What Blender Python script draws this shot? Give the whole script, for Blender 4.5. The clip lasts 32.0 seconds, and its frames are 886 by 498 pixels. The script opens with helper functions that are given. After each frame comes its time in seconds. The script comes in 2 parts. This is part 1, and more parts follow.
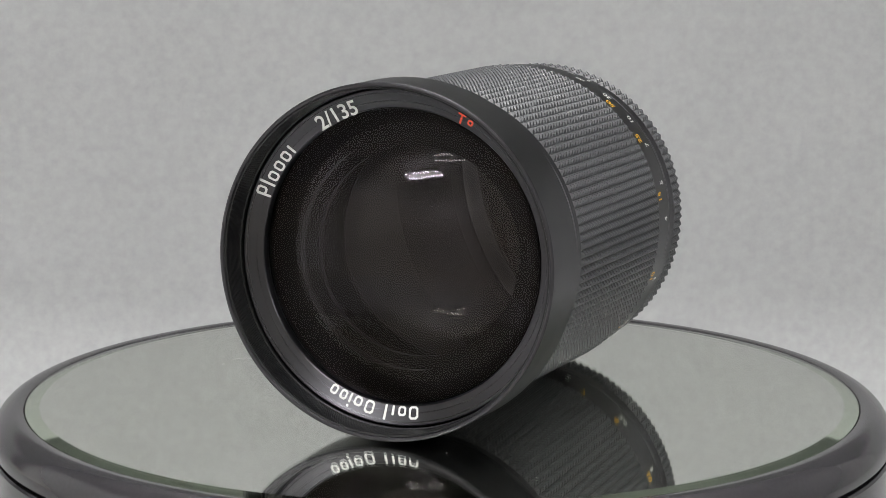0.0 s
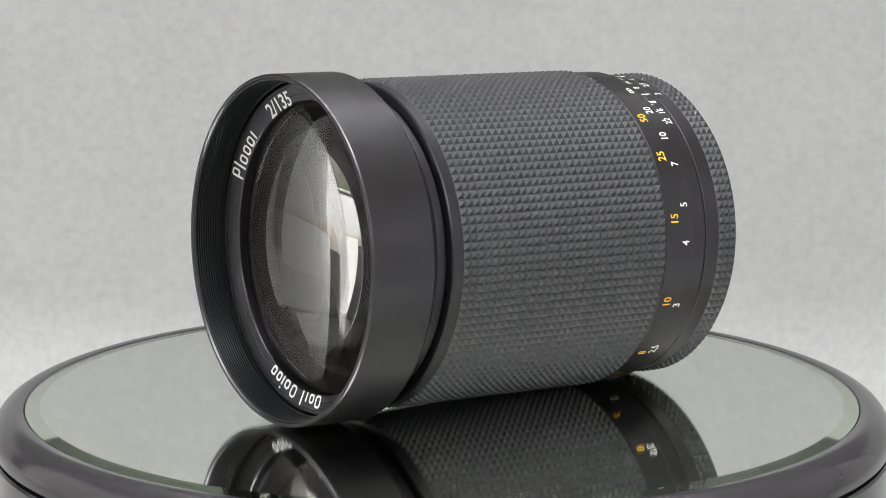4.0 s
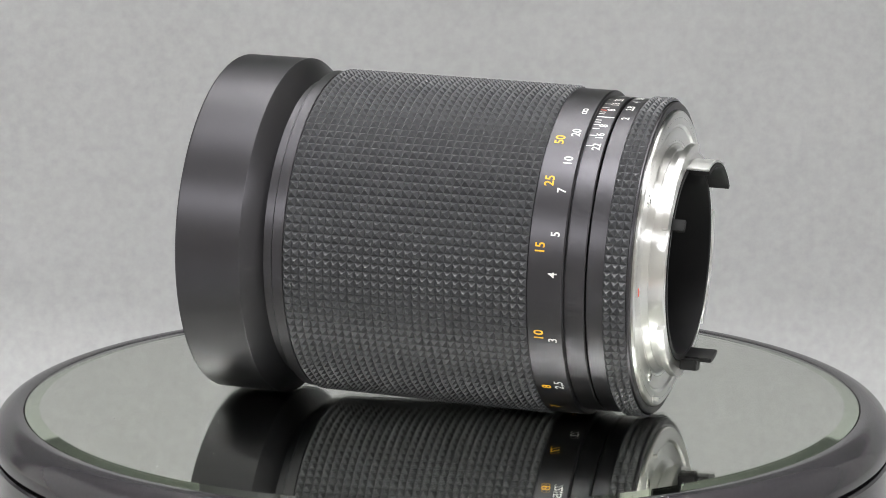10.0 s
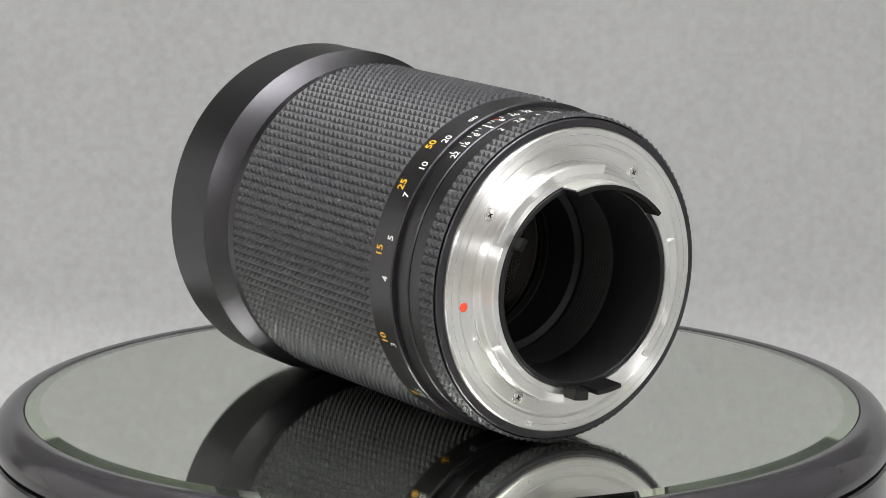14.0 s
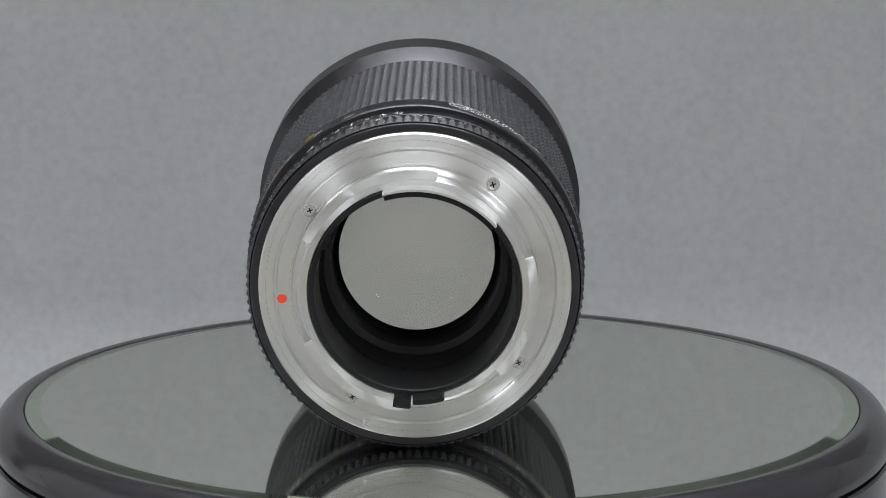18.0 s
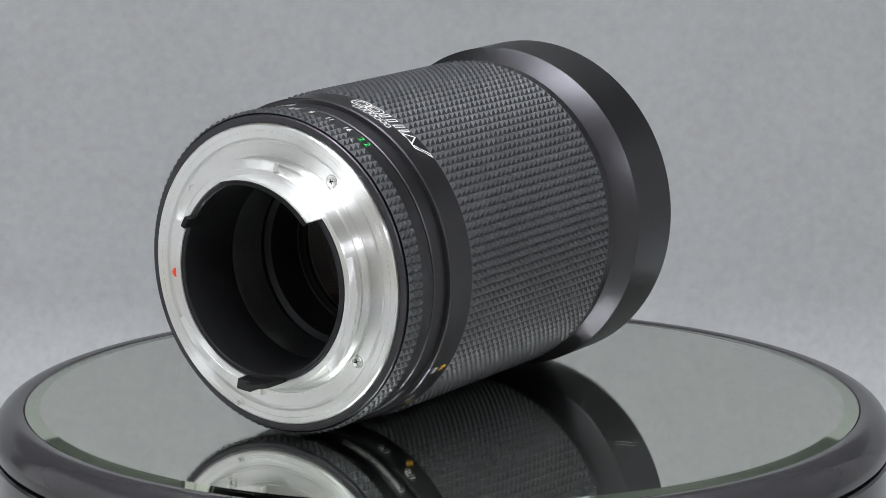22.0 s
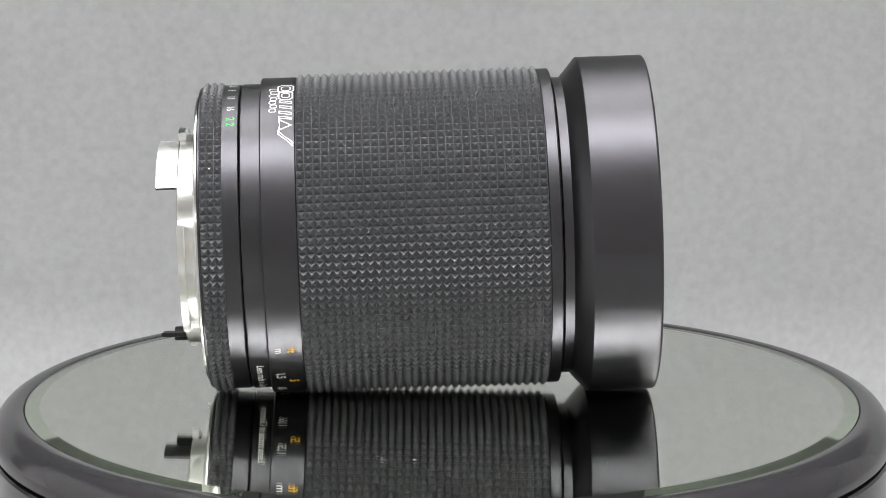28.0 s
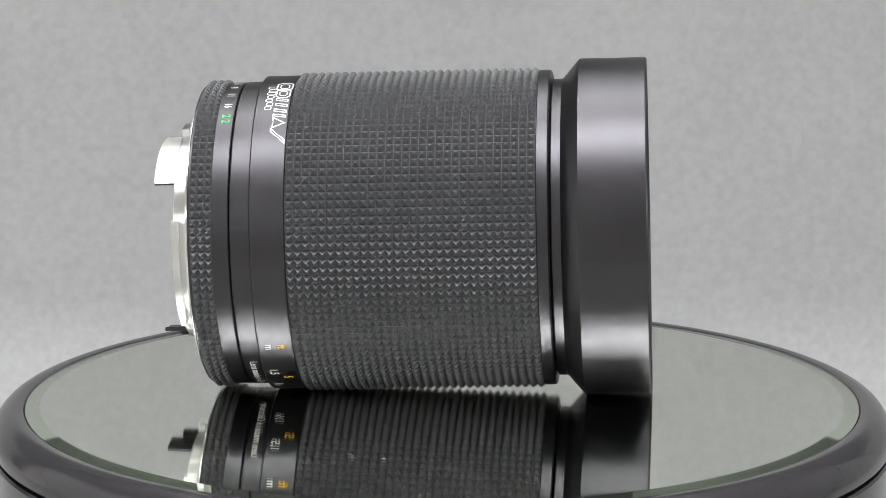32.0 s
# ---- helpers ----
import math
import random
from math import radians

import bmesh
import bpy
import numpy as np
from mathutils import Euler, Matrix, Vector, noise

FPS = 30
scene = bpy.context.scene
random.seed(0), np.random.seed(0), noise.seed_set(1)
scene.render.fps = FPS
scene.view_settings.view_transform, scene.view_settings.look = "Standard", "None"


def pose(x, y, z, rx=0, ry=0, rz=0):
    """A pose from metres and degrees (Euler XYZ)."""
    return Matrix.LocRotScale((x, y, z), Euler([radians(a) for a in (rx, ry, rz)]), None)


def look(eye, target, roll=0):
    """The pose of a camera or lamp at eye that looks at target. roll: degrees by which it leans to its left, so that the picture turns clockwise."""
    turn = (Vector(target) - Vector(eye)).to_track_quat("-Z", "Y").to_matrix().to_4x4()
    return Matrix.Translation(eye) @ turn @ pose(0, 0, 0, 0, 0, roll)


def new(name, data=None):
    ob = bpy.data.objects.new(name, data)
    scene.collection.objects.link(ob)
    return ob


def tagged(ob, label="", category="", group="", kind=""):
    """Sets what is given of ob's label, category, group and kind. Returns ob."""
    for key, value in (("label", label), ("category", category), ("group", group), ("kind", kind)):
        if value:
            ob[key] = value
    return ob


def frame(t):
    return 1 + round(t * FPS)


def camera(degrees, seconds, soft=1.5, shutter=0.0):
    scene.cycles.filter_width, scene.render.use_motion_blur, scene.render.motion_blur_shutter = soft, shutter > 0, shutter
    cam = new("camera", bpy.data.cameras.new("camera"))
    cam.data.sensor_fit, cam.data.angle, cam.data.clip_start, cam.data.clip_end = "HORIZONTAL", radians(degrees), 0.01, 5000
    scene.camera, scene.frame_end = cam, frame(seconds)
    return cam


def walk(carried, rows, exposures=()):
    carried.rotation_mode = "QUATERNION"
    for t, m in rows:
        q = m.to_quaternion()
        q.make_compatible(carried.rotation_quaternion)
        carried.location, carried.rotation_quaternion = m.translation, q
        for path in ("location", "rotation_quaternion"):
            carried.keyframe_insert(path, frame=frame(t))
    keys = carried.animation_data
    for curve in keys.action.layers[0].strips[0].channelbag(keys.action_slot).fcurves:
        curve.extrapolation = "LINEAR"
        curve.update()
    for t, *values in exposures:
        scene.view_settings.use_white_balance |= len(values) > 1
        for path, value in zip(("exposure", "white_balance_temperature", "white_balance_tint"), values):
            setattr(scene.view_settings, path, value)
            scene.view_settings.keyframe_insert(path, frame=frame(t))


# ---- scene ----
# ---- the camera stands still ----
cam = camera(18.887, 32.0, soft=0.8)
EYE = pose(0, -0.62094, 0.14859, 90 - 10.369, 0, -0.022)
# the clip's camera closes down and turns bluer while the bright mount faces it
EXPOSURES = [(0, -0.31, 6350, 10), (1, -0.13, 6350, 10), (2.5, -0.03, 6350, 10), (6, 0.12, 6350, 10), (7, 0.12, 6350, 10), (8, -0.08, 6350, 10), (10, -0.18, 6350, 10), (12, -0.15, 6350, 10), (14, -0.28, 6400, 10),
             (16, -0.61, 6400, 10), (17, -0.70, 6300, 10), (18, -0.91, 6050, 10), (20, -0.89, 6000, 10), (22, -0.53, 6000, 10), (23, -0.43, 6050, 10), (24, -0.25, 6200, 10), (25, -0.23, 6300, 10), (29, -0.23, 6300, 10), (32, -0.23, 6300, 10)]
walk(cam, [(0, EYE), (32, EYE)], EXPOSURES)

# ---- light: a room with twin-tube fittings that light the ceiling too ----
world = bpy.data.worlds.new("room_air")
world.use_nodes = True
world.node_tree.nodes["Background"].inputs[0].default_value = (0.9, 0.95, 1.0, 1)
world.node_tree.nodes["Background"].inputs[1].default_value = 0.02
scene.world = world
# the mirror throws light up at the underside of the lens
scene.cycles.caustics_reflective = True
scene.cycles.caustics_refractive = False


def lamp(x, y, z, sx, sy, watts, colour, aim):
    data = bpy.data.lights.new("ceiling_lamp", "AREA")
    data.shape, data.size, data.size_y, data.energy, data.color = "RECTANGLE", sx, sy, watts, colour
    ob = new("ceiling_lamp", data)
    ob.matrix_world = look((x, y, z), aim)
    return ob


# fittings hung under the ceiling: centre, watts of each of the two tubes, and watts thrown up at the ceiling
HANG, TOP = 1.66, 1.95
# rear and right fittings and the upward watts are unseen additions that widen the light
LAMPS = ((0.0, -0.60, 16, 75), (0.0, 0.75, 3, 75), (-2.4, -3.3, 48, 10), (2.4, -3.3, 48, 10))
for lx, ly, watts, up in LAMPS:
    for dy in (-0.13, 0.13):
        lamp(lx, ly + dy, HANG - 0.005, 1.16, 0.12, watts, (1.0, 0.985, 0.97), (lx, ly + dy, 0))
    lamp(lx, ly, HANG + 0.055, 1.16, 0.40, up, (1.0, 0.985, 0.97), (lx, ly, 3))


# ---- materials ----
def nodes_of(name):
    m = bpy.data.materials.new(name)
    m.use_nodes = True
    return m, m.node_tree.nodes, m.node_tree.links, m.node_tree.nodes["Principled BSDF"]


def surface(name, colour, rough, metal=0.0, grain=0.15, scale=900.0, bump=0.0, stretch=(1, 1, 1), patch=0.1, patch_scale=40.0, spec=0.5, rough_var=0.1, detail=4.0):
    """A procedural surface: grain and larger patches in colour and gloss, fine relief."""
    m, N, L, P = nodes_of(name)
    co = N.new("ShaderNodeTexCoord")
    mp = N.new("ShaderNodeMapping")
    mp.inputs["Scale"].default_value = stretch
    L.new(co.outputs["Object"], mp.inputs["Vector"])
    fine = N.new("ShaderNodeTexNoise")
    fine.inputs["Scale"].default_value, fine.inputs["Detail"].default_value = scale, detail
    wide = N.new("ShaderNodeTexNoise")
    wide.inputs["Scale"].default_value, wide.inputs["Detail"].default_value = patch_scale, 3
    L.new(mp.outputs[0], fine.inputs["Vector"])
    L.new(co.outputs["Object"], wide.inputs["Vector"])
    a = N.new("ShaderNodeMapRange")
    a.inputs["To Min"].default_value, a.inputs["To Max"].default_value = 1 - grain, 1 + grain
    b = N.new("ShaderNodeMapRange")
    b.inputs["To Min"].default_value, b.inputs["To Max"].default_value = 1 - patch, 1 + patch
    for n, s in ((a, fine), (b, wide)):
        n.inputs["From Min"].default_value, n.inputs["From Max"].default_value = 0.1, 0.9
        L.new(s.outputs["Fac"], n.inputs["Value"])
    mul = N.new("ShaderNodeMath")
    mul.operation = "MULTIPLY"
    L.new(a.outputs[0], mul.inputs[0])
    L.new(b.outputs[0], mul.inputs[1])
    sc = N.new("ShaderNodeVectorMath")
    sc.operation = "SCALE"
    sc.inputs[0].default_value = colour
    L.new(mul.outputs[0], sc.inputs["Scale"])
    L.new(sc.outputs[0], P.inputs["Base Color"])
    r = N.new("ShaderNodeMapRange")
    r.inputs["From Min"].default_value, r.inputs["From Max"].default_value = 0.0, 1.0
    r.inputs["To Min"].default_value, r.inputs["To Max"].default_value = rough * (1 - rough_var), rough * (1 + rough_var)
    L.new(wide.outputs["Fac"], r.inputs["Value"])
    L.new(r.outputs[0], P.inputs["Roughness"])
    P.inputs["Metallic"].default_value = metal
    P.inputs["Specular IOR Level"].default_value = spec
    if bump:
        bp = N.new("ShaderNodeBump")
        bp.inputs["Strength"].default_value, bp.inputs["Distance"].default_value = bump, 0.0002
        L.new(fine.outputs["Fac"], bp.inputs["Height"])
        L.new(bp.outputs[0], P.inputs["Normal"])
    return m


def clear(name, colour, ior, coating):
    """Polished glass; the coating cuts its reflections and tints them."""
    m, N, L, P = nodes_of(name)
    P.inputs["Base Color"].default_value = (*colour, 1)
    P.inputs["Transmission Weight"].default_value = 1.0
    P.inputs["Roughness"].default_value = 0.0
    P.inputs["IOR"].default_value = ior
    P.inputs["Specular Tint"].default_value = (*coating, 1)
    return m


def thin_pane(name, colour, ior):
    """A thin clear face: mostly seen through, glossy at a slant."""
    m, N, L, P = nodes_of(name)
    N.remove(P)
    see = N.new("ShaderNodeBsdfTransparent")
    see.inputs["Color"].default_value = (*colour, 1)
    shine = N.new("ShaderNodeBsdfGlossy")
    shine.inputs["Roughness"].default_value = 0.0
    fr = N.new("ShaderNodeLayerWeight")
    fr.inputs["Blend"].default_value = 0.5
    steep = N.new("ShaderNodeMath")
    steep.operation, steep.inputs[1].default_value = "POWER", 5.0
    L.new(fr.outputs["Facing"], steep.inputs[0])
    low = ((ior - 1) / (ior + 1)) ** 2
    gloss = N.new("ShaderNodeMath")
    gloss.operation, gloss.inputs[1].default_value, gloss.inputs[2].default_value = "MULTIPLY_ADD", 1 - low, low
    L.new(steep.outputs[0], gloss.inputs[0])
    mix = N.new("ShaderNodeMixShader")
    L.new(gloss.outputs[0], mix.inputs[0])
    L.new(see.outputs[0], mix.inputs[1])
    L.new(shine.outputs[0], mix.inputs[2])
    L.new(mix.outputs[0], N["Material Output"].inputs["Surface"])
    return m


def turned_grain(m, amount):
    """Lathe marks run round the barrel's axis and draw the gloss out across them."""
    N, L = m.node_tree.nodes, m.node_tree.links
    tn = N.new("ShaderNodeTangent")
    tn.direction_type, tn.axis = "RADIAL", "X"
    N["Principled BSDF"].inputs["Anisotropic"].default_value = amount
    N["Principled BSDF"].inputs["Anisotropic Rotation"].default_value = 0.25
    L.new(tn.outputs[0], N["Principled BSDF"].inputs["Tangent"])
    # fine concentric lines in gloss and relief
    co = N.new("ShaderNodeTexCoord")
    flat = N.new("ShaderNodeVectorMath")
    flat.operation, flat.inputs[1].default_value = "MULTIPLY", (0, 1, 1)
    L.new(co.outputs["Object"], flat.inputs[0])
    far = N.new("ShaderNodeVectorMath")
    far.operation = "LENGTH"
    L.new(flat.outputs[0], far.inputs[0])
    lathe = N.new("ShaderNodeTexNoise")
    lathe.noise_dimensions = "1D"
    lathe.inputs["Scale"].default_value, lathe.inputs["Detail"].default_value = 1500, 3
    L.new(far.outputs["Value"], lathe.inputs["W"])
    rough = N["Principled BSDF"].inputs["Roughness"]
    base = rough.links[0].from_socket
    span = N.new("ShaderNodeMapRange")
    span.inputs["To Min"].default_value, span.inputs["To Max"].default_value = 0.65, 1.25
    L.new(lathe.outputs["Fac"], span.inputs["Value"])
    mul = N.new("ShaderNodeMath")
    mul.operation = "MULTIPLY"
    L.new(base, mul.inputs[0])
    L.new(span.outputs[0], mul.inputs[1])
    L.new(mul.outputs[0], rough)
    bp = N.new("ShaderNodeBump")
    bp.inputs["Strength"].default_value, bp.inputs["Distance"].default_value = 0.16, 0.0001
    L.new(lathe.outputs["Fac"], bp.inputs["Height"])
    L.new(bp.outputs[0], N["Principled BSDF"].inputs["Normal"])


def sheen(m, tint):
    m.node_tree.nodes["Principled BSDF"].inputs["Specular Tint"].default_value = (*tint, 1)


ANODISED = surface("black_anodised_metal", (0.0045, 0.0045, 0.0048), 0.36, 0.0, grain=0.25, scale=4000, patch=0.10, patch_scale=120, spec=0.86, bump=0.04, rough_var=0.12)
sheen(ANODISED, (0.94, 0.91, 1.0))
SATIN = surface("black_satin_metal", (0.008, 0.008, 0.0085), 0.36, 0.0, grain=0.1, scale=2500, spec=0.42)
RUBBER = surface("ribbed_black_rubber", (0.043, 0.044, 0.049), 0.46, 0.0, grain=0.12, scale=3000, patch=0.12, patch_scale=90, spec=0.65, bump=0.02)
RINGMETAL = surface("turned_black_metal", (0.075, 0.073, 0.079), 0.32, 1.0, grain=0.05, scale=2500, patch=0.03)
turned_grain(RINGMETAL, 0.6)
BRIGHT = surface("bright_plain_metal", (0.92, 0.92, 0.91), 0.36, 1.0, grain=0.03, scale=1500, patch=0.04)
STEEL = surface("screw_steel", (0.80, 0.80, 0.78), 0.25, 1.0, grain=0.03, scale=2000, patch=0.03)
REARPAINT = surface("rear_black_paint", (0.012, 0.012, 0.013), 0.45, grain=0.05, scale=900, spec=0.3)
BARREL = surface("grey_black_paint", (0.008, 0.0077, 0.0065), 0.7, grain=0.02, scale=300, patch=0.02, spec=0.08, rough_var=0.0)
MATT = surface("matt_black_paint", (0.007, 0.007, 0.007), 0.5, grain=0.2, scale=1500, spec=0.25)
CHROME = surface("turned_bright_metal", (0.90, 0.897, 0.89), 0.33, 1.0, grain=0.02, scale=700, patch=0.02, patch_scale=60, rough_var=0.0)
turned_grain(CHROME, 1.0)
WHITE = surface("white_ink", (0.82, 0.82, 0.80), 0.5, grain=0.03, patch=0.03)
YELLOW = surface("yellow_ink", (0.86, 0.46, 0.02), 0.5, grain=0.03, patch=0.03)
GREEN = surface("green_ink", (0.03, 0.62, 0.10), 0.5, grain=0.03, patch=0.03)
RED = surface("red_enamel", (0.92, 0.09, 0.035), 0.35, grain=0.03, patch=0.03)
PAPER = surface("grey_card", (0.36, 0.364, 0.364), 0.9, grain=0.12, scale=330, patch=0.035, patch_scale=22, spec=0.15, bump=0.0, detail=8)
RIM = surface("dark_grey_plastic", (0.034, 0.032, 0.036), 0.16, grain=0.08, scale=1200, patch=0.06, spec=0.5, rough_var=0.05)
WALLPAINT = surface("room_paint", (0.44, 0.435, 0.41), 0.8, grain=0.03, scale=60, patch=0.05, patch_scale=3)
DARKPAINT = surface("dark_room_paint", (0.07, 0.075, 0.07), 0.8, grain=0.03, scale=60, patch=0.05, patch_scale=3)
CEILPAINT = surface("ceiling_paint", (0.72, 0.72, 0.70), 0.8, grain=0.03, scale=60, patch=0.05, patch_scale=3)
FLOORING = surface("vinyl_floor", (0.37, 0.35, 0.30), 0.5, grain=0.05, scale=60, patch=0.1, patch_scale=3)
TABLEWOOD = surface("table_laminate", (0.35, 0.32, 0.28), 0.45, grain=0.1, scale=40, stretch=(1, 8, 1), patch=0.05, patch_scale=5)
HOUSING = surface("white_lamp_housing", (0.75, 0.75, 0.74), 0.4, grain=0.02, patch=0.02)
OPTIC = clear("coated_optical_glass", (0.985, 0.98, 0.95), 1.735, (0.20, 0.18, 0.20))
INNER = clear("inner_optical_glass", (0.985, 0.98, 0.95), 1.62, (0.20, 0.18, 0.20))
PLATEGLASS = thin_pane("plate_glass", (0.996, 1.0, 0.980), 1.5)
SILVER = surface("mirror_silvering", (0.96, 0.975, 0.955), 0.0, 1.0, grain=0.0, patch=0.0, rough_var=0.0)

BOARD = surface("white_card_board", (0.74, 0.74, 0.73), 0.7, grain=0.02, scale=200, patch=0.02)
LINT = surface("pale_lint", (0.35, 0.35, 0.34), 0.8, grain=0.05, patch=0.05)
GREYBOARD = surface("grey_card_board", (0.30, 0.30, 0.295), 0.7, grain=0.02, scale=200, patch=0.02)
BEVEL = surface("green_bevelled_mirror", (0.78, 0.87, 0.74), 0.03, 1.0, grain=0.02, patch=0.02)


# ---- building helpers ----
def part(name, me, material, parent, label=""):
    """Links a mesh or bmesh as one object under a thing or part."""
    if isinstance(me, bmesh.types.BMesh):
        bm, me = me, bpy.data.meshes.new(name)
        bm.to_mesh(me)
        bm.free()
    ob = new(name, me)
    if material and not me.materials:
        me.materials.append(material)
    ob.parent = parent
    return tagged(ob, label)


def mesh_of(name, verts, faces, sharp=20):
    me = bpy.data.meshes.new(name)
    me.from_pydata(verts, [], faces)
    me.update()
    if sharp:
        me.shade_smooth()
        me.set_sharp_from_angle(angle=radians(sharp))
    return me


def ring_point(a, r, phi):
    """Millimetres along the barrel, from its axis, and round it; metres out."""
    return (a / 1000, -r * math.cos(phi) / 1000, r * math.sin(phi) / 1000)


def turned(name, profile, seg=160, closed=False, sharp=20):
    """A lathe part from (along, radius) in millimetres, round the x axis."""
    verts, faces, n = [], [], len(profile)
    for k in range(seg):
        ph = 2 * math.pi * k / seg
        verts += [ring_point(a, r, ph) for a, r in profile]
    for k in range(seg):
        k2 = (k + 1) % seg
        for i in range(n if closed else n - 1):
            j = (i + 1) % n
            if profile[i][1] == 0 and profile[j][1] == 0:
                continue
            faces.append((k * n + i, k2 * n + i, k2 * n + j, k * n + j))
    me = bpy.data.meshes.new(name)
    me.from_pydata(verts, [], faces)
    bm = bmesh.new()
    bm.from_mesh(me)
    bmesh.ops.remove_doubles(bm, verts=bm.verts, dist=1e-7)
    bmesh.ops.recalc_face_normals(bm, faces=bm.faces)
    bm.to_mesh(me)
    bm.free()
    me.shade_smooth()
    me.set_sharp_from_angle(angle=radians(sharp))
    return me


def arc_block(name, a0, a1, r0, r1, p0, p1, bev=0.15):
    """A solid piece of a ring between two angles in degrees, with eased edges."""
    n = max(2, int(abs(p1 - p0) / 3))
    verts, faces = [], []
    for k in range(n + 1):
        ph = radians(p0 + (p1 - p0) * k / n)
        verts += [ring_point(a, r, ph) for a, r in ((a0, r0), (a1, r0), (a1, r1), (a0, r1))]
    for k in range(n):
        for i in range(4):
            j = (i + 1) % 4
            faces.append((4 * k + i, 4 * k + 4 + i, 4 * k + 4 + j, 4 * k + j))
    faces += [(0, 1, 2, 3), (4 * n + 3, 4 * n + 2, 4 * n + 1, 4 * n)]
    me = bpy.data.meshes.new(name)
    me.from_pydata(verts, [], faces)
    bm = bmesh.new()
    bm.from_mesh(me)
    bmesh.ops.recalc_face_normals(bm, faces=bm.faces)
    if bev:
        es = [e for e in bm.edges if len(e.link_faces) == 2 and e.calc_face_angle(0) > 0.7]
        bmesh.ops.bevel(bm, geom=es, offset=bev / 1000, segments=2, affect="EDGES")
    bm.to_mesh(me)
    bm.free()
    me.shade_smooth()
    me.set_sharp_from_angle(angle=radians(40))
    return me


def studs(name, a0, a1, n_along, n_round, r0, r1, flat=0.085, gap=0.025):
    """A moulded sleeve of square pyramids, one mesh."""
    verts, faces = [], []
    da, dp = (a1 - a0) / n_along, 2 * math.pi / n_round
    for i in range(n_along):
        for k in range(n_round):
            b = len(verts)
            for f, r in ((0.5 - gap, r0), (flat, r1)):
                for u, v in ((-f, -f), (f, -f), (f, f), (-f, f)):
                    verts.append(ring_point(a0 + (i + 0.5 + u) * da, r, (k + 0.5 + v) * dp))
            faces += [(b, b + 1, b + 5, b + 4), (b + 1, b + 2, b + 6, b + 5), (b + 2, b + 3, b + 7, b + 6), (b + 3, b, b + 4, b + 7), (b + 4, b + 5, b + 6, b + 7)]
    b = len(verts)
    for k in range(n_round):
        verts += [ring_point(a0, r0 - 0.01, k * dp), ring_point(a1, r0 - 0.01, k * dp)]
    for k in range(n_round):
        q = (k + 1) % n_round
        faces.append((b + 2 * k, b + 2 * q, b + 2 * q + 1, b + 2 * k + 1))
    me = bpy.data.meshes.new(name)
    me.from_pydata(verts, [], faces)
    me.update()
    return me


def glyph_mesh(text, size):
    """Flat lettering in millimetres, centred; the built-in font."""
    cu = bpy.data.curves.new("lettering", "FONT")
    cu.body, cu.size, cu.align_x, cu.align_y, cu.resolution_u, cu.offset = text, size, "CENTER", "CENTER", 4, 0.016 * size
    ob = new("lettering", cu)
    bpy.context.view_layer.update()
    me = bpy.data.meshes.new_from_object(ob.evaluated_get(bpy.context.evaluated_depsgraph_get()))
    pts = [tuple(v.co) for v in me.vertices]
    faces = [tuple(p.vertices) for p in me.polygons]
    bpy.data.objects.remove(ob)
    bpy.data.curves.remove(cu)
    bpy.data.meshes.remove(me)
    ys = [p[1] for p in pts]
    mid = (min(ys) + max(ys)) / 2
    return [(p[0], p[1] - mid) for p in pts], faces


def bars_mesh(shapes):
    """Plain ring and bar shapes: (x, y, width, height, stroke); stroke 0 is solid."""
    pts, faces = [], []
    for x, y, w, h, s in shapes:
        b = len(pts)
        c = 0.22 * min(w, h)
        outer = [(x + c, y), (x + w - c, y), (x + w, y + c), (x + w, y + h - c), (x + w - c, y + h), (x + c, y + h), (x, y + h - c), (x, y + c)]
        pts += outer
        if s:
            mx, my = x + w / 2, y + h / 2
            pts += [(mx + (px - mx) * (1 - 2 * s / w), my + (py - my) * (1 - 2 * s / h)) for px, py in outer]
            faces += [(b + i, b + (i + 1) % 8, b + 8 + (i + 1) % 8, b + 8 + i) for i in range(8)]
        else:
            faces.append(tuple(range(b, b + 8)))
    return pts, faces


def outline(corners, stroke):
    """A closed line of even stroke along straight sides, corners in turning order."""
    n = len(corners)
    inner = []
    for k in range(n):
        p, q, r = Vector(corners[k - 1]), Vector(corners[k]), Vector(corners[(k + 1) % n])
        u, v = (q - p).normalized(), (r - q).normalized()
        m = Vector((-u.y - v.y, u.x + v.x)).normalized()
        inner.append(tuple(q + m * stroke / max(0.35, m.dot(Vector((-u.y, u.x))))))
    return list(corners) + inner, [(k, (k + 1) % n, n + (k + 1) % n, n + k) for k in range(n)]


def joined(*flats):
    """Several flat shapes as one."""
    pts, faces = [], []
    for p, f in flats:
        faces += [tuple(len(pts) + i for i in face) for face in f]
        pts += p
    return pts, faces


def ink(name, flat, material, parent, a, phi, r, lift=0.03, squeeze=1.0):
    """Lays flat lettering on the barrel: it reads down the far shoulder, tops to the front."""
    pts, faces = flat
    p0 = radians(phi)
    verts = [ring_point(a + y, r + lift, p0 - x * squeeze / r) for x, y in pts]
    return part(name, mesh_of(name, verts, faces, 0), material, parent)


def ink_front(name, flat, material, parent, a, phi, r, slope=0.0):
    """Lays lettering on the ring that faces forwards, tops outwards."""
    pts, faces = flat
    p0 = radians(phi)
    verts = [ring_point(a + 0.08 + y * slope, r + y, p0 + x / r) for x, y in pts]
    return part(name, mesh_of(name, verts, faces, 0), material, parent)


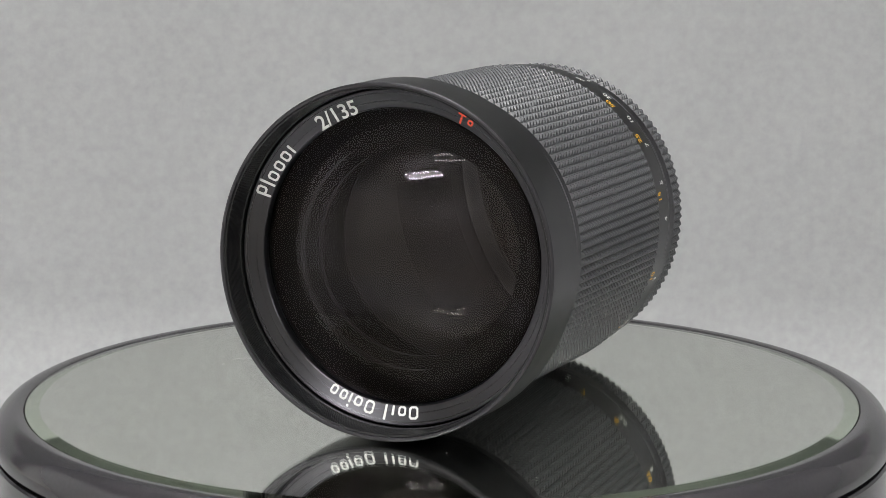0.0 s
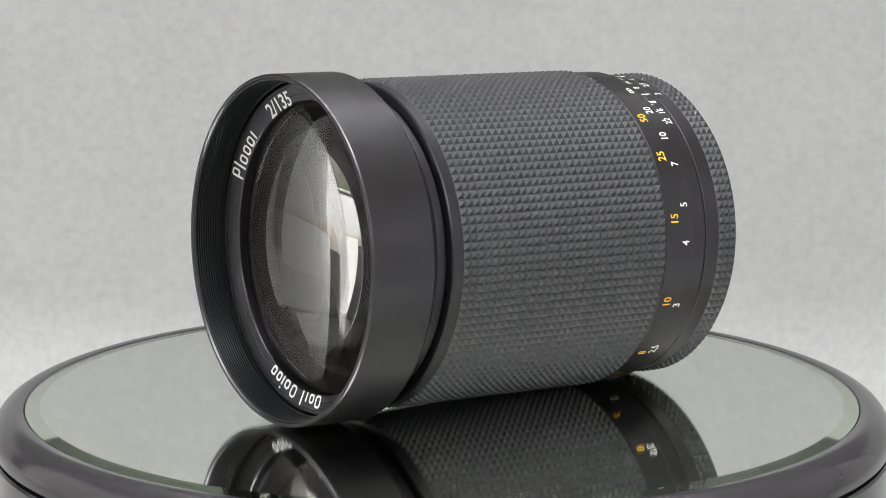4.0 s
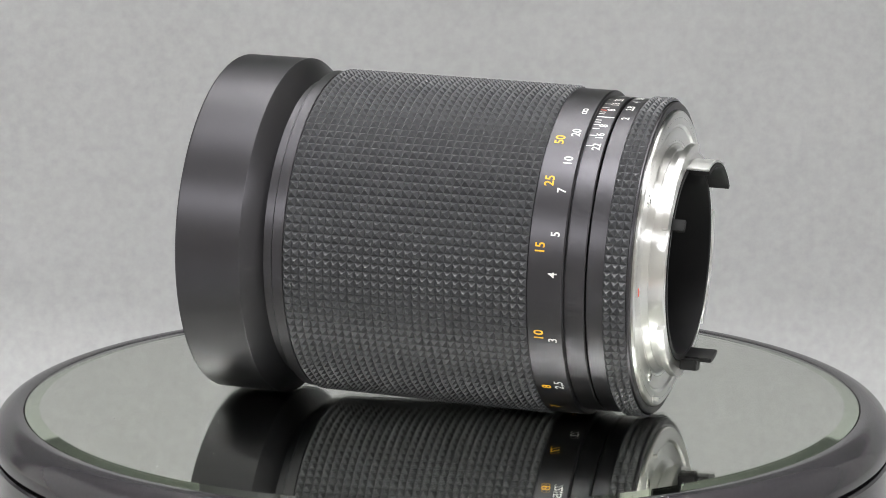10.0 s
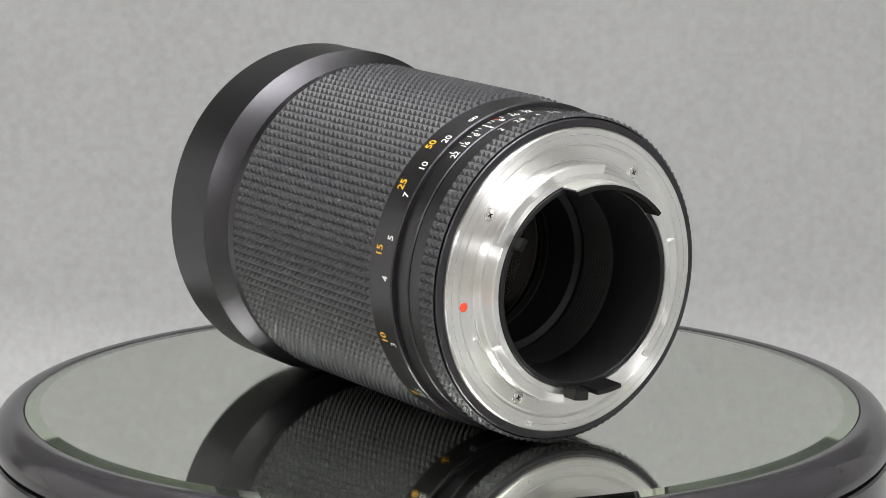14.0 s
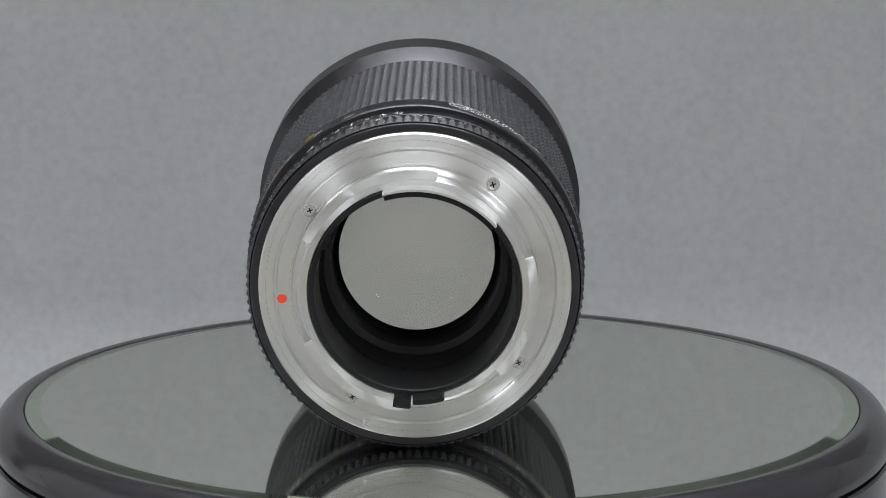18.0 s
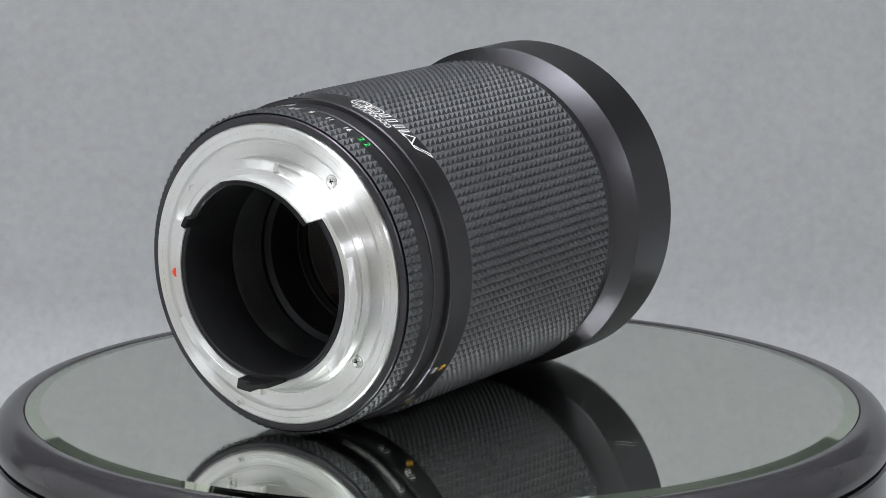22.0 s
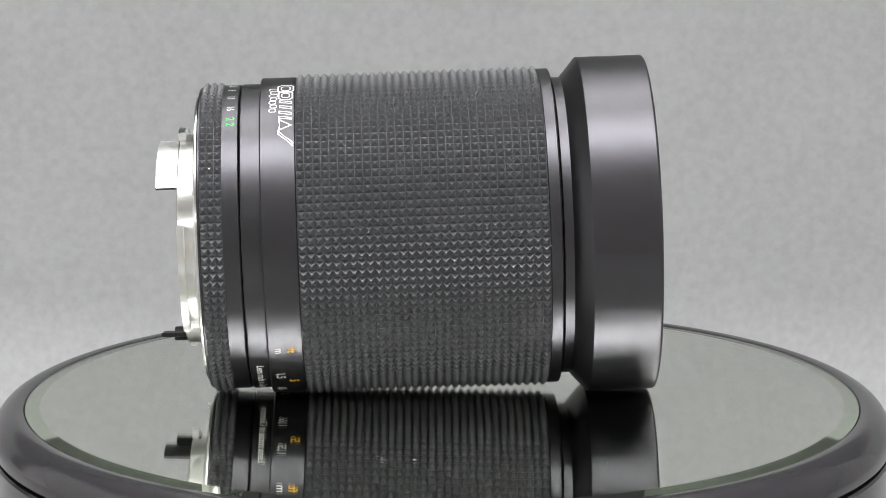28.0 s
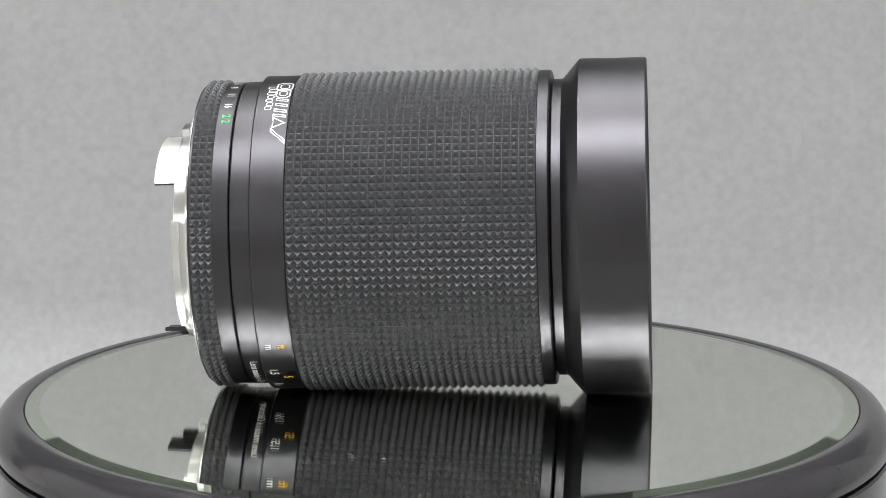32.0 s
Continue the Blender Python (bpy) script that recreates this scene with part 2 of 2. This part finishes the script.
def box_mesh(name, lo, hi, bev=0.0):
    bm = bmesh.new()
    bmesh.ops.create_cube(bm, size=1)
    for v in bm.verts:
        v.co = [lo[i] + (v.co[i] + 0.5) * (hi[i] - lo[i]) for i in range(3)]
    if bev:
        bmesh.ops.bevel(bm, geom=bm.edges[:], offset=bev, segments=2, affect="EDGES")
    me = bpy.data.meshes.new(name)
    bm.to_mesh(me)
    bm.free()
    return me


def upright(name, profile, seg=192, sharp=25):
    """A lathe part round the z axis, from (radius, height) in metres."""
    me = turned(name, [(z * 1000, r * 1000) for r, z in profile], seg, False, sharp)
    me.transform(Matrix(((0, 0, 1, 0), (0, -1, 0, 0), (1, 0, 0, 0), (0, 0, 0, 1))))
    return me


# ---- the room ----
TABLE = -0.1


def room():
    x0, x1, y0, y1, z0, z1, th = -3.8, 3.8, -4.6, 1.9, -0.78, TOP, 0.1
    def slab(name, lo, hi, mat, label):
        tagged(part(name, box_mesh(name, lo, hi), mat, None), label, "wall" if "wall" in name else name, kind="structure")
    slab("floor", (x0 - th, y0 - th, z0 - th), (x1 + th, y1 + th, z0), FLOORING, "plain vinyl floor of the dim room")
    slab("ceiling", (x0 - th, y0 - th, z1), (x1 + th, y1 + th, z1 + th), CEILPAINT, "plain painted ceiling with strip lamps")
    slab("wall_north", (x0 - th, y1, z0), (x1 + th, y1 + th, z1), DARKPAINT, "plain dark wall behind the backdrop")
    slab("wall_south", (x0 - th, y0 - th, z0), (x1 + th, y0, z1), WALLPAINT, "plain painted wall facing the table")
    slab("wall_west", (x0 - th, y0, z0), (x0, y1, z1), WALLPAINT, "plain painted side wall of the room")
    slab("wall_east", (x1, y0, z0), (x1 + th, y1, z1), WALLPAINT, "plain painted side wall of the room")


def ceiling_fitting(x, y):
    ob = new("ceiling_light")
    ob.matrix_world = pose(x, y, HANG)
    part("housing", box_mesh("housing", (-0.6, -0.22, 0), (0.6, 0.22, 0.05), 0.006), HOUSING, ob)
    rod = box_mesh("rod", (-0.006, -0.006, 0.045), (0.006, 0.006, TOP - HANG), 0.001)
    for dx in (-0.45, 0.45):
        part("rod", rod, HOUSING, ob).location = (dx, 0, 0)
    return tagged(ob, "white twin-tube strip light hung under the ceiling", "ceiling lamp", "ceiling lights")


def table():
    ob = new("table")
    ob.matrix_world = pose(0, 0, 0)
    part("tabletop", box_mesh("tabletop", (-0.8, -0.5, TABLE - 0.032), (0.8, 0.6, TABLE - 0.002), 0.003), TABLEWOOD, ob)
    leg = box_mesh("leg", (-0.025, -0.025, -0.78), (0.025, 0.025, TABLE - 0.032), 0.003)
    for x, y in ((-0.74, -0.44), (0.74, -0.44), (-0.74, 0.54), (0.74, 0.54)):
        part("leg", leg, TABLEWOOD, ob).location = (x, y, 0)
    return tagged(ob, "plain laminate table under the grey card sweep", "table")


BACK_Y, BACK_TOP, SWEEP = 0.35, 0.134, 0.055


def backdrop():
    """A sheet of card that lies on the table and sweeps up behind."""
    line = [(-0.45, TABLE), (BACK_Y - SWEEP, TABLE)]
    for k in range(1, 13):
        an = math.pi / 2 * k / 12
        line.append((BACK_Y - SWEEP + SWEEP * math.sin(an), TABLE + SWEEP * (1 - math.cos(an))))
    line.append((BACK_Y, 0.03))
    for k in range(1, 11):
        line.append((BACK_Y - 0.001 * (k / 10) ** 1.6, 0.03 + (BACK_TOP - 0.03) * k / 10))
    verts, faces = [], []
    for x in (-0.52, 0.52):
        verts += [(x, y, z) for y, z in line] + [(x, y + 0.0006, z - 0.0006) for y, z in line]
    n = len(line)
    m = 2 * n
    for i in range(n - 1):
        faces += [(i, i + 1, m + i + 1, m + i), (n + i, m + n + i, m + n + i + 1, n + i + 1), (i, n + i, n + i + 1, i + 1), (m + i, m + i + 1, m + n + i + 1, m + n + i)]
    faces += [(n - 1, 2 * n - 1, m + 2 * n - 1, m + n - 1), (0, m, m + n, n)]
    me = mesh_of("backdrop", verts, faces, 30)
    return tagged(part("backdrop", me, PAPER, None), "plain mottled grey card sweeping up behind the turntable", "backdrop", kind="structure")


def side_board(side):
    """A card board that leans outwards beside the sweep; the white one stands further off."""
    # the grey board on the right is an unseen addition that shapes the light
    foot, lean = (0.62, 0.09) if side < 0 else (0.44, 0.18)
    line = [(foot, TABLE + 0.0006), (foot + 0.005, TABLE + 0.0006), (foot + lean + 0.005, 0.36), (foot + lean, 0.362)]
    verts = [(side * x, y, z) for y in (-0.32, 0.33) for x, z in line]
    faces = [(0, 1, 2, 3), (7, 6, 5, 4), (0, 4, 5, 1), (1, 5, 6, 2), (2, 6, 7, 3), (3, 7, 4, 0)]
    bm = bmesh.new()
    bm.from_mesh(mesh_of("reflector_board", verts, faces, 0))
    bmesh.ops.recalc_face_normals(bm, faces=bm.faces)
    ob = part("reflector_board", bm, BOARD if side < 0 else GREYBOARD, None)
    return tagged(ob, ("white" if side < 0 else "added, unseen mid grey") + " card board leaning outwards beside the turntable", "reflector board", "reflector boards")


room()
for lx, ly, watts, up in LAMPS:
    ceiling_fitting(lx, ly)
table()
backdrop()
for side in (-1, 1):
    side_board(side)


# ---- the turntable ----
FLAT, EDGE, DEEP, DROP = 0.0953, 0.0987, 0.0003, 0.0005


def turntable():
    ob = new("turntable")
    ob.matrix_world = pose(0, 0, TABLE)
    up = -TABLE
    base = [(0, TABLE), (0.1, TABLE), (0.1035, TABLE + 0.003), (0.1055, TABLE + 0.008), (0.1064, -0.0102), (0.1060, -0.0096), (0.098, -0.0096)]
    part("base", upright("base", [(r, z + up) for r, z in base]), RIM, ob, "dark grey plastic base of the turntable")
    platter = new("platter")
    platter.parent = ob
    platter.location = (0, 0, up)
    rim = [(0.0970, -0.0088), (0.1058, -0.0088), (0.1063, -0.0083), (0.1064, -0.0074)]
    for k in range(0, 15):
        an = radians(4 + k * 80 / 14)
        rim.append((0.1007 + 0.0057 * math.cos(an), -0.0069 + 0.0066 * math.sin(an)))
    rim += [(0.1006, -0.00035), (0.0994, -0.00045), (0.0991, -0.00055), (0.0989, -0.0009), (0.0988, -0.0040)]
    part("rim", upright("rim", rim, 256, 20), RIM, platter, "rounded dark grey plastic rim round the mirror")
    silver = upright("mirror", [(0, -DEEP), (FLAT, -DEEP), (EDGE, -DEEP - DROP), (EDGE, -0.0036), (0, -0.0036)], 256, 5)
    silver.materials.append(SILVER)
    silver.materials.append(BEVEL)
    for p in silver.polygons:
        if p.center.xy.length > FLAT:
            p.material_index = 1
    mirror = part("mirror", silver, None, platter, "round silvered mirror with a bevelled edge")
    sheet = upright("glass_face", [(0, 0), (FLAT, 0), (EDGE, -DROP), (EDGE + 0.00005, -DROP - 0.0005)], 256, 5)
    part("glass_face", sheet, PLATEGLASS, mirror, "clear greenish glass face of the mirror")
    rnd = random.Random(4)
    spots = [(-54.8, 30.6, 0.5), (-26, 22, 0.3), (63, -66, 0.35), (20, -77, 0.35)]
    spots += [(rnd.uniform(-88, 88), rnd.uniform(-88, 88), rnd.choice((0.12, 0.16, 0.2, 0.26))) for _ in range(22)]
    verts, faces = [], []
    for dx, dy, d in spots:
        if math.hypot(dx, dy) > 92:
            continue
        b = len(verts)
        n = 5
        for q in range(n):
            an = 2 * math.pi * q / n + dx
            k = d * rnd.uniform(0.5, 1.2)
            verts.append(((dx + k * math.cos(an)) / 1000, (dy + k * math.sin(an)) / 1000, 0.00002))
        verts.append((dx / 1000, dy / 1000, 0.00002 + d * 0.0004))
        faces += [(b + q, b + (q + 1) % n, b + n) for q in range(n)]
    for q in range(14):
        b = len(verts)
        ux, uy = -48 - q * 0.35, 36.5 + 0.5 * math.sin(q * 0.8)
        vx, vy = -48 - (q + 1) * 0.35, 36.5 + 0.5 * math.sin((q + 1) * 0.8)
        verts += [(ux / 1000, uy / 1000, 0.00003), (vx / 1000, vy / 1000, 0.00003), (vx / 1000, (vy + 0.12) / 1000, 0.00010), (ux / 1000, (uy + 0.12) / 1000, 0.00010)]
        faces.append((b, b + 1, b + 2, b + 3))
    tagged(part("dust", mesh_of("dust", verts, faces, 0), LINT, mirror), kind="stuff")
    tagged(ob, "dark grey motor turntable with a round mirror on top", "turntable")
    return ob, platter


TURNTABLE, PLATTER = turntable()


# ---- the lens ----
REAR = 0.0011  # the rear rings sit this much further forward


def camera_lens():
    ob = new("camera_lens")
    tagged(ob, "black telephoto camera lens with hood, lying on the round mirror", "camera lens")
    # hood
    hood = part("hood", turned("hood", [(27.0, 34.2), (27.0, 35.0), (27.15, 35.2), (29.2, 35.2), (33.05, 39.7), (33.3, 39.85), (48.5, 39.85), (48.85, 39.7), (49.0, 39.4), (48.95, 38.95), (48.5, 38.75)], 192), ANODISED, ob, "black anodised metal lens hood")
    lining = [(48.5, 38.7)] + [q for k in range(11) for q in ((48.35 - k * 0.62, 38.4), (48.10 - k * 0.62, 38.35), (48.02 - k * 0.62, 39.1), (47.82 - k * 0.62, 39.1))] + [(41.3, 38.2), (40.2, 38.3)]
    part("hood_lining", turned("hood_lining", lining, 192, False, 10), SATIN, hood, "matt black finely ridged inside of the hood")
    # front ring with lettering, and the groove behind the hood
    front = part("front_ring", turned("front_ring", [(39.6, 38.2), (40.6, 37.85), (40.7, 37.6), (39.35, 33.7), (39.1, 33.5), (37.0, 33.4)], 160), RINGMETAL, ob, "black front ring with white lettering")
    s = 0.48
    big = lambda shapes: [(x * 1.2, y * 1.2, w * 1.2, h * 1.2, q) for x, y, w, h, q in shapes]
    word = [(0, 0, 1.7, 1.9, s), (0, -1.0, s, 2.6, 0), (2.3, -1.0, s, 3.0, 0), (3.4, -1.0, 1.7, 2.0, s), (5.7, -1.0, 1.7, 2.0, s), (8.0, -1.0, 1.7, 2.0, s), (10.4, -1.0, s, 2.0, 0)]
    ink_front("lettering", bars_mesh(big(word)), WHITE, front, 39.78, 20.0, 34.9, 0.346)
    ink_front("numeral", glyph_mesh("2/135", 4.7), WHITE, front, 39.78, 64.0, 34.9, 0.346)
    word = [(0, -1.2, 1.9, 2.4, s), (2.5, -1.2, 1.6, 1.8, s), (4.9, -1.2, s, 1.8, 0), (6.4, -1.2, s, 2.8, 0), (9.0, -1.2, 1.9, 2.4, s),
            (11.6, -1.2, 1.7, 1.8, s), (13.9, -1.2, s, 1.8, 0), (13.9, 0.95, s, s, 0), (14.9, -1.2, 1.5, 1.8, s), (17.0, -1.2, 1.5, 1.8, s)]
    ink_front("lettering", bars_mesh(big(word)), WHITE, front, 39.78, -98.5, 35.0, 0.346)
    ink_front("mark", bars_mesh([(0, 0.9, 2.0, 0.5, 0), (0.75, -1.2, 0.5, 2.2, 0), (2.6, -0.4, 1.4, 1.4, 0.4)]), RED, front, 39.78, 113.0, 34.9, 0.346)
    # optics
    def lens_block(name, a_front, rad_front, a_back, rad_back, rim, label, glass=OPTIC):
        pr = []
        for k in range(29):
            r = rim * k / 28
            pr.append((a_front - (rad_front - math.copysign(math.sqrt(rad_front ** 2 - r * r), rad_front)), r))
        for k in range(28, -1, -1):
            r = rim * k / 28
            pr.append((a_back - (rad_back - math.copysign(math.sqrt(rad_back ** 2 - r * r), rad_back)), r))
        me = turned(name, pr, 128, False, 30)
        me.materials.append(glass)
        me.materials.append(MATT)
        for p in me.polygons:  # blackened edge
            if all(math.hypot(me.vertices[v].co.y, me.vertices[v].co.z) > (rim - 0.01) / 1000 for v in p.vertices):
                p.material_index = 1
        return part(name, me, None, ob, label)
    lens_block("front_element", 45.0, 78.9, 30.1, 538.8, 33.2, "large coated front glass element")
    lens_block("inner_element", 28.4, 40.4, 15.6, 47.7, 21.0, "inner glass element", INNER)
    lens_block("rear_element", -14.0, 95, -22.0, -70, 19.5, "small coated rear glass element")
    ribs = []
    for k in range(10):
        ribs += [(37.0 - k * 0.75, 33.35), (36.6 - k * 0.75, 33.22)]
    part("barrel", turned("barrel", ribs + [(29.0, 33.2), (28.95, 24.5), (28.6, 24.5), (25.0, 24.0), (24.5, 21.2), (9.0, 21.05), (8.6, 22.5), (4, 22.5), (3.5, 18.2), (3.0, 18.2), (2.5, 21.5), (-13, 20.8), (-15.4, 19.62), (-20, 19.58), (-22.8, 17.9), (-23.2, 17.9), (-24, 18.6)], 128), BARREL, ob, "matt black ribbed inside of the barrel")
    part("outer_tube", turned("outer_tube", [(38.6, 33.75), (27.0, 34.0), (26.0, 34.6), (26.0, 33.0), (-54.5, 33.0)], 128), MATT, ob)
    # focusing ring
    focus = part("focus_ring", turned("focus_ring", [(26.55, 34.4), (26.6, 37.0), (26.3, 37.4), (23.95, 37.4), (23.75, 37.2), (23.7, 36.3), (-33.15, 36.3), (-33.2, 37.2), (-33.4, 37.4), (-41.05, 37.4), (-41.35, 37.1), (-41.45, 35.0)], 192), ANODISED, ob, "black focusing ring with distance scale")
    part("grip", studs("grip", -33.1, 23.7, 30, 122, 37.2, 38.0, 0.085, 0.02), RUBBER, focus, "studded black rubber grip")
    FA, MA, FR = -35.8, -38.95, 37.4
    for text, phi in (("50", 129.0), ("25", 145.8), ("15", 169.1), ("10", 199.8), ("8", 224.5), ("7", 241.0), ("6", 266.0), ("5", -55.2), ("ft", -35.1)):
        ink("numeral", glyph_mesh(text, 3.05), YELLOW, focus, FA, phi, FR, squeeze=0.88)
    for text, phi in (("20", 125.2), ("10", 137.75), ("7", 149.1), ("5", 164.2), ("4", 177.9), ("3", 201.5), ("2,5", 223.0), ("2", 250.0), ("1,8", 275.0), ("1,6", -64.0), ("1,5", -50.7), ("m", -35.2)):
        ink("numeral", glyph_mesh(text, 2.85), WHITE, focus, MA, phi, FR, squeeze=0.85)
    ink("infinity_mark", bars_mesh([(-1.2, -0.6, 1.3, 1.2, 0.3), (-0.1, -0.6, 1.3, 1.2, 0.3)]), WHITE, focus, MA, 112.9, FR)
    # emblem: a row of large outlined rings, leaning frames and a wedge, with a line of small rings across
    shapes = [(-11.9, -1.9, 4.6, 3.9, 0.34), (-10.9, -1.1, 2.6, 2.3, 0.26), (-8.0, -1.7, 4.3, 3.5, 0.34), (-7.0, -0.95, 2.3, 2.0, 0.26)]
    shapes += [(-9.6 + 1.55 * k, -3.8 + 0.25 * (k % 2), 1.4, 2.2 - 0.5 * (k > 2), 0.24) for k in range(7)]
    outlines = [outline([(-3.6, -1.4), (-2.5, -1.4), (-2.0, 1.6), (-3.1, 1.6)], 0.30), outline([(-1.6, -1.4), (-0.5, -1.4), (0.1, 1.6), (-1.0, 1.6)], 0.30),
                outline([(0.5, -1.5), (1.6, -1.5), (2.3, 1.6), (1.2, 1.6)], 0.30), outline([(2.4, -1.6), (3.3, -1.6), (3.9, 1.6), (3.0, 1.6)], 0.28),
                outline([(3.4, -1.6), (7.3, -1.6), (5.6, 1.7)], 0.36), outline([(6.9, -1.8), (8.3, -1.8), (12.0, 1.8), (10.6, 1.8)], 0.34)]
    ink("emblem", joined(bars_mesh(shapes), *outlines), WHITE, focus, -35.35, 60.4, FR)
    # depth scale ring
    depth = part("depth_scale_ring", turned("depth_scale_ring", [(-40.6, 35.85), (-41.2, 36.15), (-45.65, 36.15), (-45.9, 35.95), (-45.95, 35.2)], 192), ANODISED, ob, "black fixed ring with the depth scale")
    ink("index_line", bars_mesh([(-0.2, -2.0, 0.4, 4.0, 0)]), WHITE, depth, -43.55, 112.6, 36.15)
    for d in (2.2, 3.6, 5.2, 7.4, 11.2, 16.4, -2.2, -3.6, -5.2, -7.4, -11.2, -16.4):
        long = 1.7 if abs(d) > 6 else 1.4
        ink("index_line", bars_mesh([(-0.12, -long, 0.24, long, 0)]), RED if d == -5.2 else WHITE, depth, -41.6, 112.6 + d, 36.15)
    for text, phi in (("22", 129.3), ("16", 124.0), ("8", 118.2), ("8", 106.9), ("16", 101.3), ("22", 95.7)):
        ink("numeral", glyph_mesh(text, 2.6), WHITE, depth, -43.95, phi, 36.15, squeeze=0.8)
    ink("lettering", glyph_mesh("Lens made in Germany", 2.5), WHITE, depth, -43.7, -61.4, 36.15, squeeze=0.82)
    # aperture ring
    ap = part("aperture_ring", turned("aperture_ring", [(-47.2, 35.2), (-47.3, 35.85), (-47.5, 36.05), (-51.1, 36.05), (-51.2, 35.4), (-56.2, 35.4), (-56.3, 35.7), (-56.6, 35.7), (-56.85, 35.5), (-56.9, 35.2), (-56.9, 34.0), (-56.0, 33.9)], 192), ANODISED, ob, "black aperture ring with white numerals")
    ap.location.x = REAR
    part("grip", studs("grip", -56.2, -51.15, 3, 119, 36.0, 36.7, 0.085, 0.02), RUBBER, ap, "studded black rubber grip")
    for text, phi in (("2", 112.4), ("2,8", 104.0), ("4", 96.2), ("5,6", 89.1), ("8", 81.5), ("11", 73.3), ("16", 65.1)):
        ink("numeral", glyph_mesh(text, 2.5), WHITE, ap, -49.1, phi, 36.05, squeeze=0.82)
    ink("numeral", glyph_mesh("2 2", 2.7), GREEN, ap, -49.1, 56.9, 36.05, squeeze=0.9)
    # bayonet mount
    mount = part("bayonet_mount", turned("bayonet_mount", [(-56.0, 33.85), (-57.4, 33.85), (-57.7, 33.5), (-57.7, 30.75), (-57.2, 30.4), (-57.1, 30.2), (-57.1, 30.05), (-57.35, 29.8), (-57.3, 29.6), (-57.3, 26.75), (-57.05, 26.6), (-57.05, 26.45), (-57.3, 26.3), (-57.4, 26.1), (-57.8, 25.8), (-58.5, 25.4), (-58.6, 24.9), (-61.8, 24.7), (-62.1, 24.5), (-62.1, 23.2), (-61.8, 23.0), (-50, 23.0)], 192, False, 15), CHROME, ob, "bright turned metal bayonet mount")
    mount.location.x = REAR
    for p0, p1 in ((79, 155), (206, 268), (-45, 16.6)):
        part("lug", arc_block("lug", -60.6, -62.2, 24.5, 26.6, p0, p1), CHROME, mount)
    for phi in (53.3, 143.2, 240.9, -36.8):
        screw(mount, -57.3, 28.1, phi)
    dot = turned("dot", [(-57.42, 0), (-57.42, 0.9), (-57.30, 1.05)], 32)
    dot.transform(Matrix.Translation(Vector(ring_point(0, 28.9, radians(185.2)))))
    part("dot", dot, RED, mount, "small red alignment dot")
    pin = turned("pin", [(-57.3, 0.9), (-57.9, 0.9), (-57.95, 0.5), (-59.0, 0.5), (-59.1, 0.35), (-59.1, 0)], 24)
    pin.transform(Matrix.Translation(Vector(ring_point(0, 32.4, radians(250.6)))))
    part("pin", pin, CHROME, mount)
    # black rear tube with its prongs
    tube = part("rear_tube", turned("rear_tube", [(-61.0, 22.9), (-62.1, 22.9), (-62.3, 22.7), (-62.3, 21.9), (-62.1, 21.7), (-46, 21.3)]
                + [q for k in range(10) for q in ((-46 + k * 1.0, 21.2 - 0.02 * k), (-45.5 + k * 1.0, 20.8 - 0.02 * k))] + [(-35, 20.9), (-34.5, 19.3), (-25, 19.0), (-24, 17.8)], 128), REARPAINT, ob, "matt black rear tube with fine ribs")
    tube.location.x = REAR
    part("shroud", arc_block("shroud", -62.0, -67.1, 22.75, 23.3, 41, 107, 0.1), BRIGHT, tube, "bright metal guard")
    part("shroud_lining", arc_block("shroud_lining", -62.5, -67.25, 21.7, 22.74, 41.4, 106.6, 0.08), MATT, tube, "worn black lining of the guard")
    part("lever", arc_block("lever", -60, -65.0, 21.4, 22.7, 146, 153), MATT, tube)
    part("prong", arc_block("prong", -60, -66.0, 22.6, 25.0, 259, 268), SATIN, tube, "scuffed black metal prong")
    part("prong", arc_block("prong", -60, -68.5, 22.4, 23.4, 269, 286), SATIN, tube)
    return ob


def screw(parent, a, r, phi):
    s = turned("screw", [(a + 0.05, 1.55), (a - 0.06, 1.5), (a - 0.10, 1.38), (a + 0.02, 1.30), (a - 0.05, 1.22), (a - 0.26, 1.12), (a - 0.36, 0.7), (a - 0.38, 0.0)], 28)
    off = Vector(ring_point(0, r, radians(phi)))
    s.transform(Matrix.Translation(off))
    ob = part("screw", s, STEEL, parent, "small cross-head screw")
    # black bars on the head put the shade of the cross recess into colour
    for turn in (20, 110):
        b = box_mesh("slot_shade", ((a - 0.395) / 1000, -0.00062, -0.00013), ((a - 0.3) / 1000, 0.00062, 0.00013))
        b.transform(Matrix.Translation(off) @ Matrix.Rotation(radians(turn + phi), 4, "X"))
        part("slot_shade", b, MATT, parent)
    return ob


LENS = camera_lens()


# ---- what moves: the platter turns and the lens rides on it ----
def motions():
    turn = [(0, 247.87), (1.2, 237.75), (2.5, 226.76), (4.0, 214.4), (5.5, 201.85), (7, 188.85), (9, 171.25), (11, 152.9), (13, 134.5), (14.5, 121.2), (16.5, 103.3), (19, 80.9), (21, 63.4), (23, 46.15),
            (25, 28.5), (27.5, 6.1), (28.5, -2.9), (28.72, -4.4), (28.95, -4.5), (32, -4.5)]
    tilt, off, high = 1.86, 0.00576, 0.03878
    walk(PLATTER, [(t, pose(0, 0, -TABLE, 0, 0, a - 247.87)) for t, a in turn])
    walk(LENS, [(t, pose(-off * math.sin(radians(a)), off * math.cos(radians(a)), high, 0, -tilt, a)) for t, a in turn])


motions()
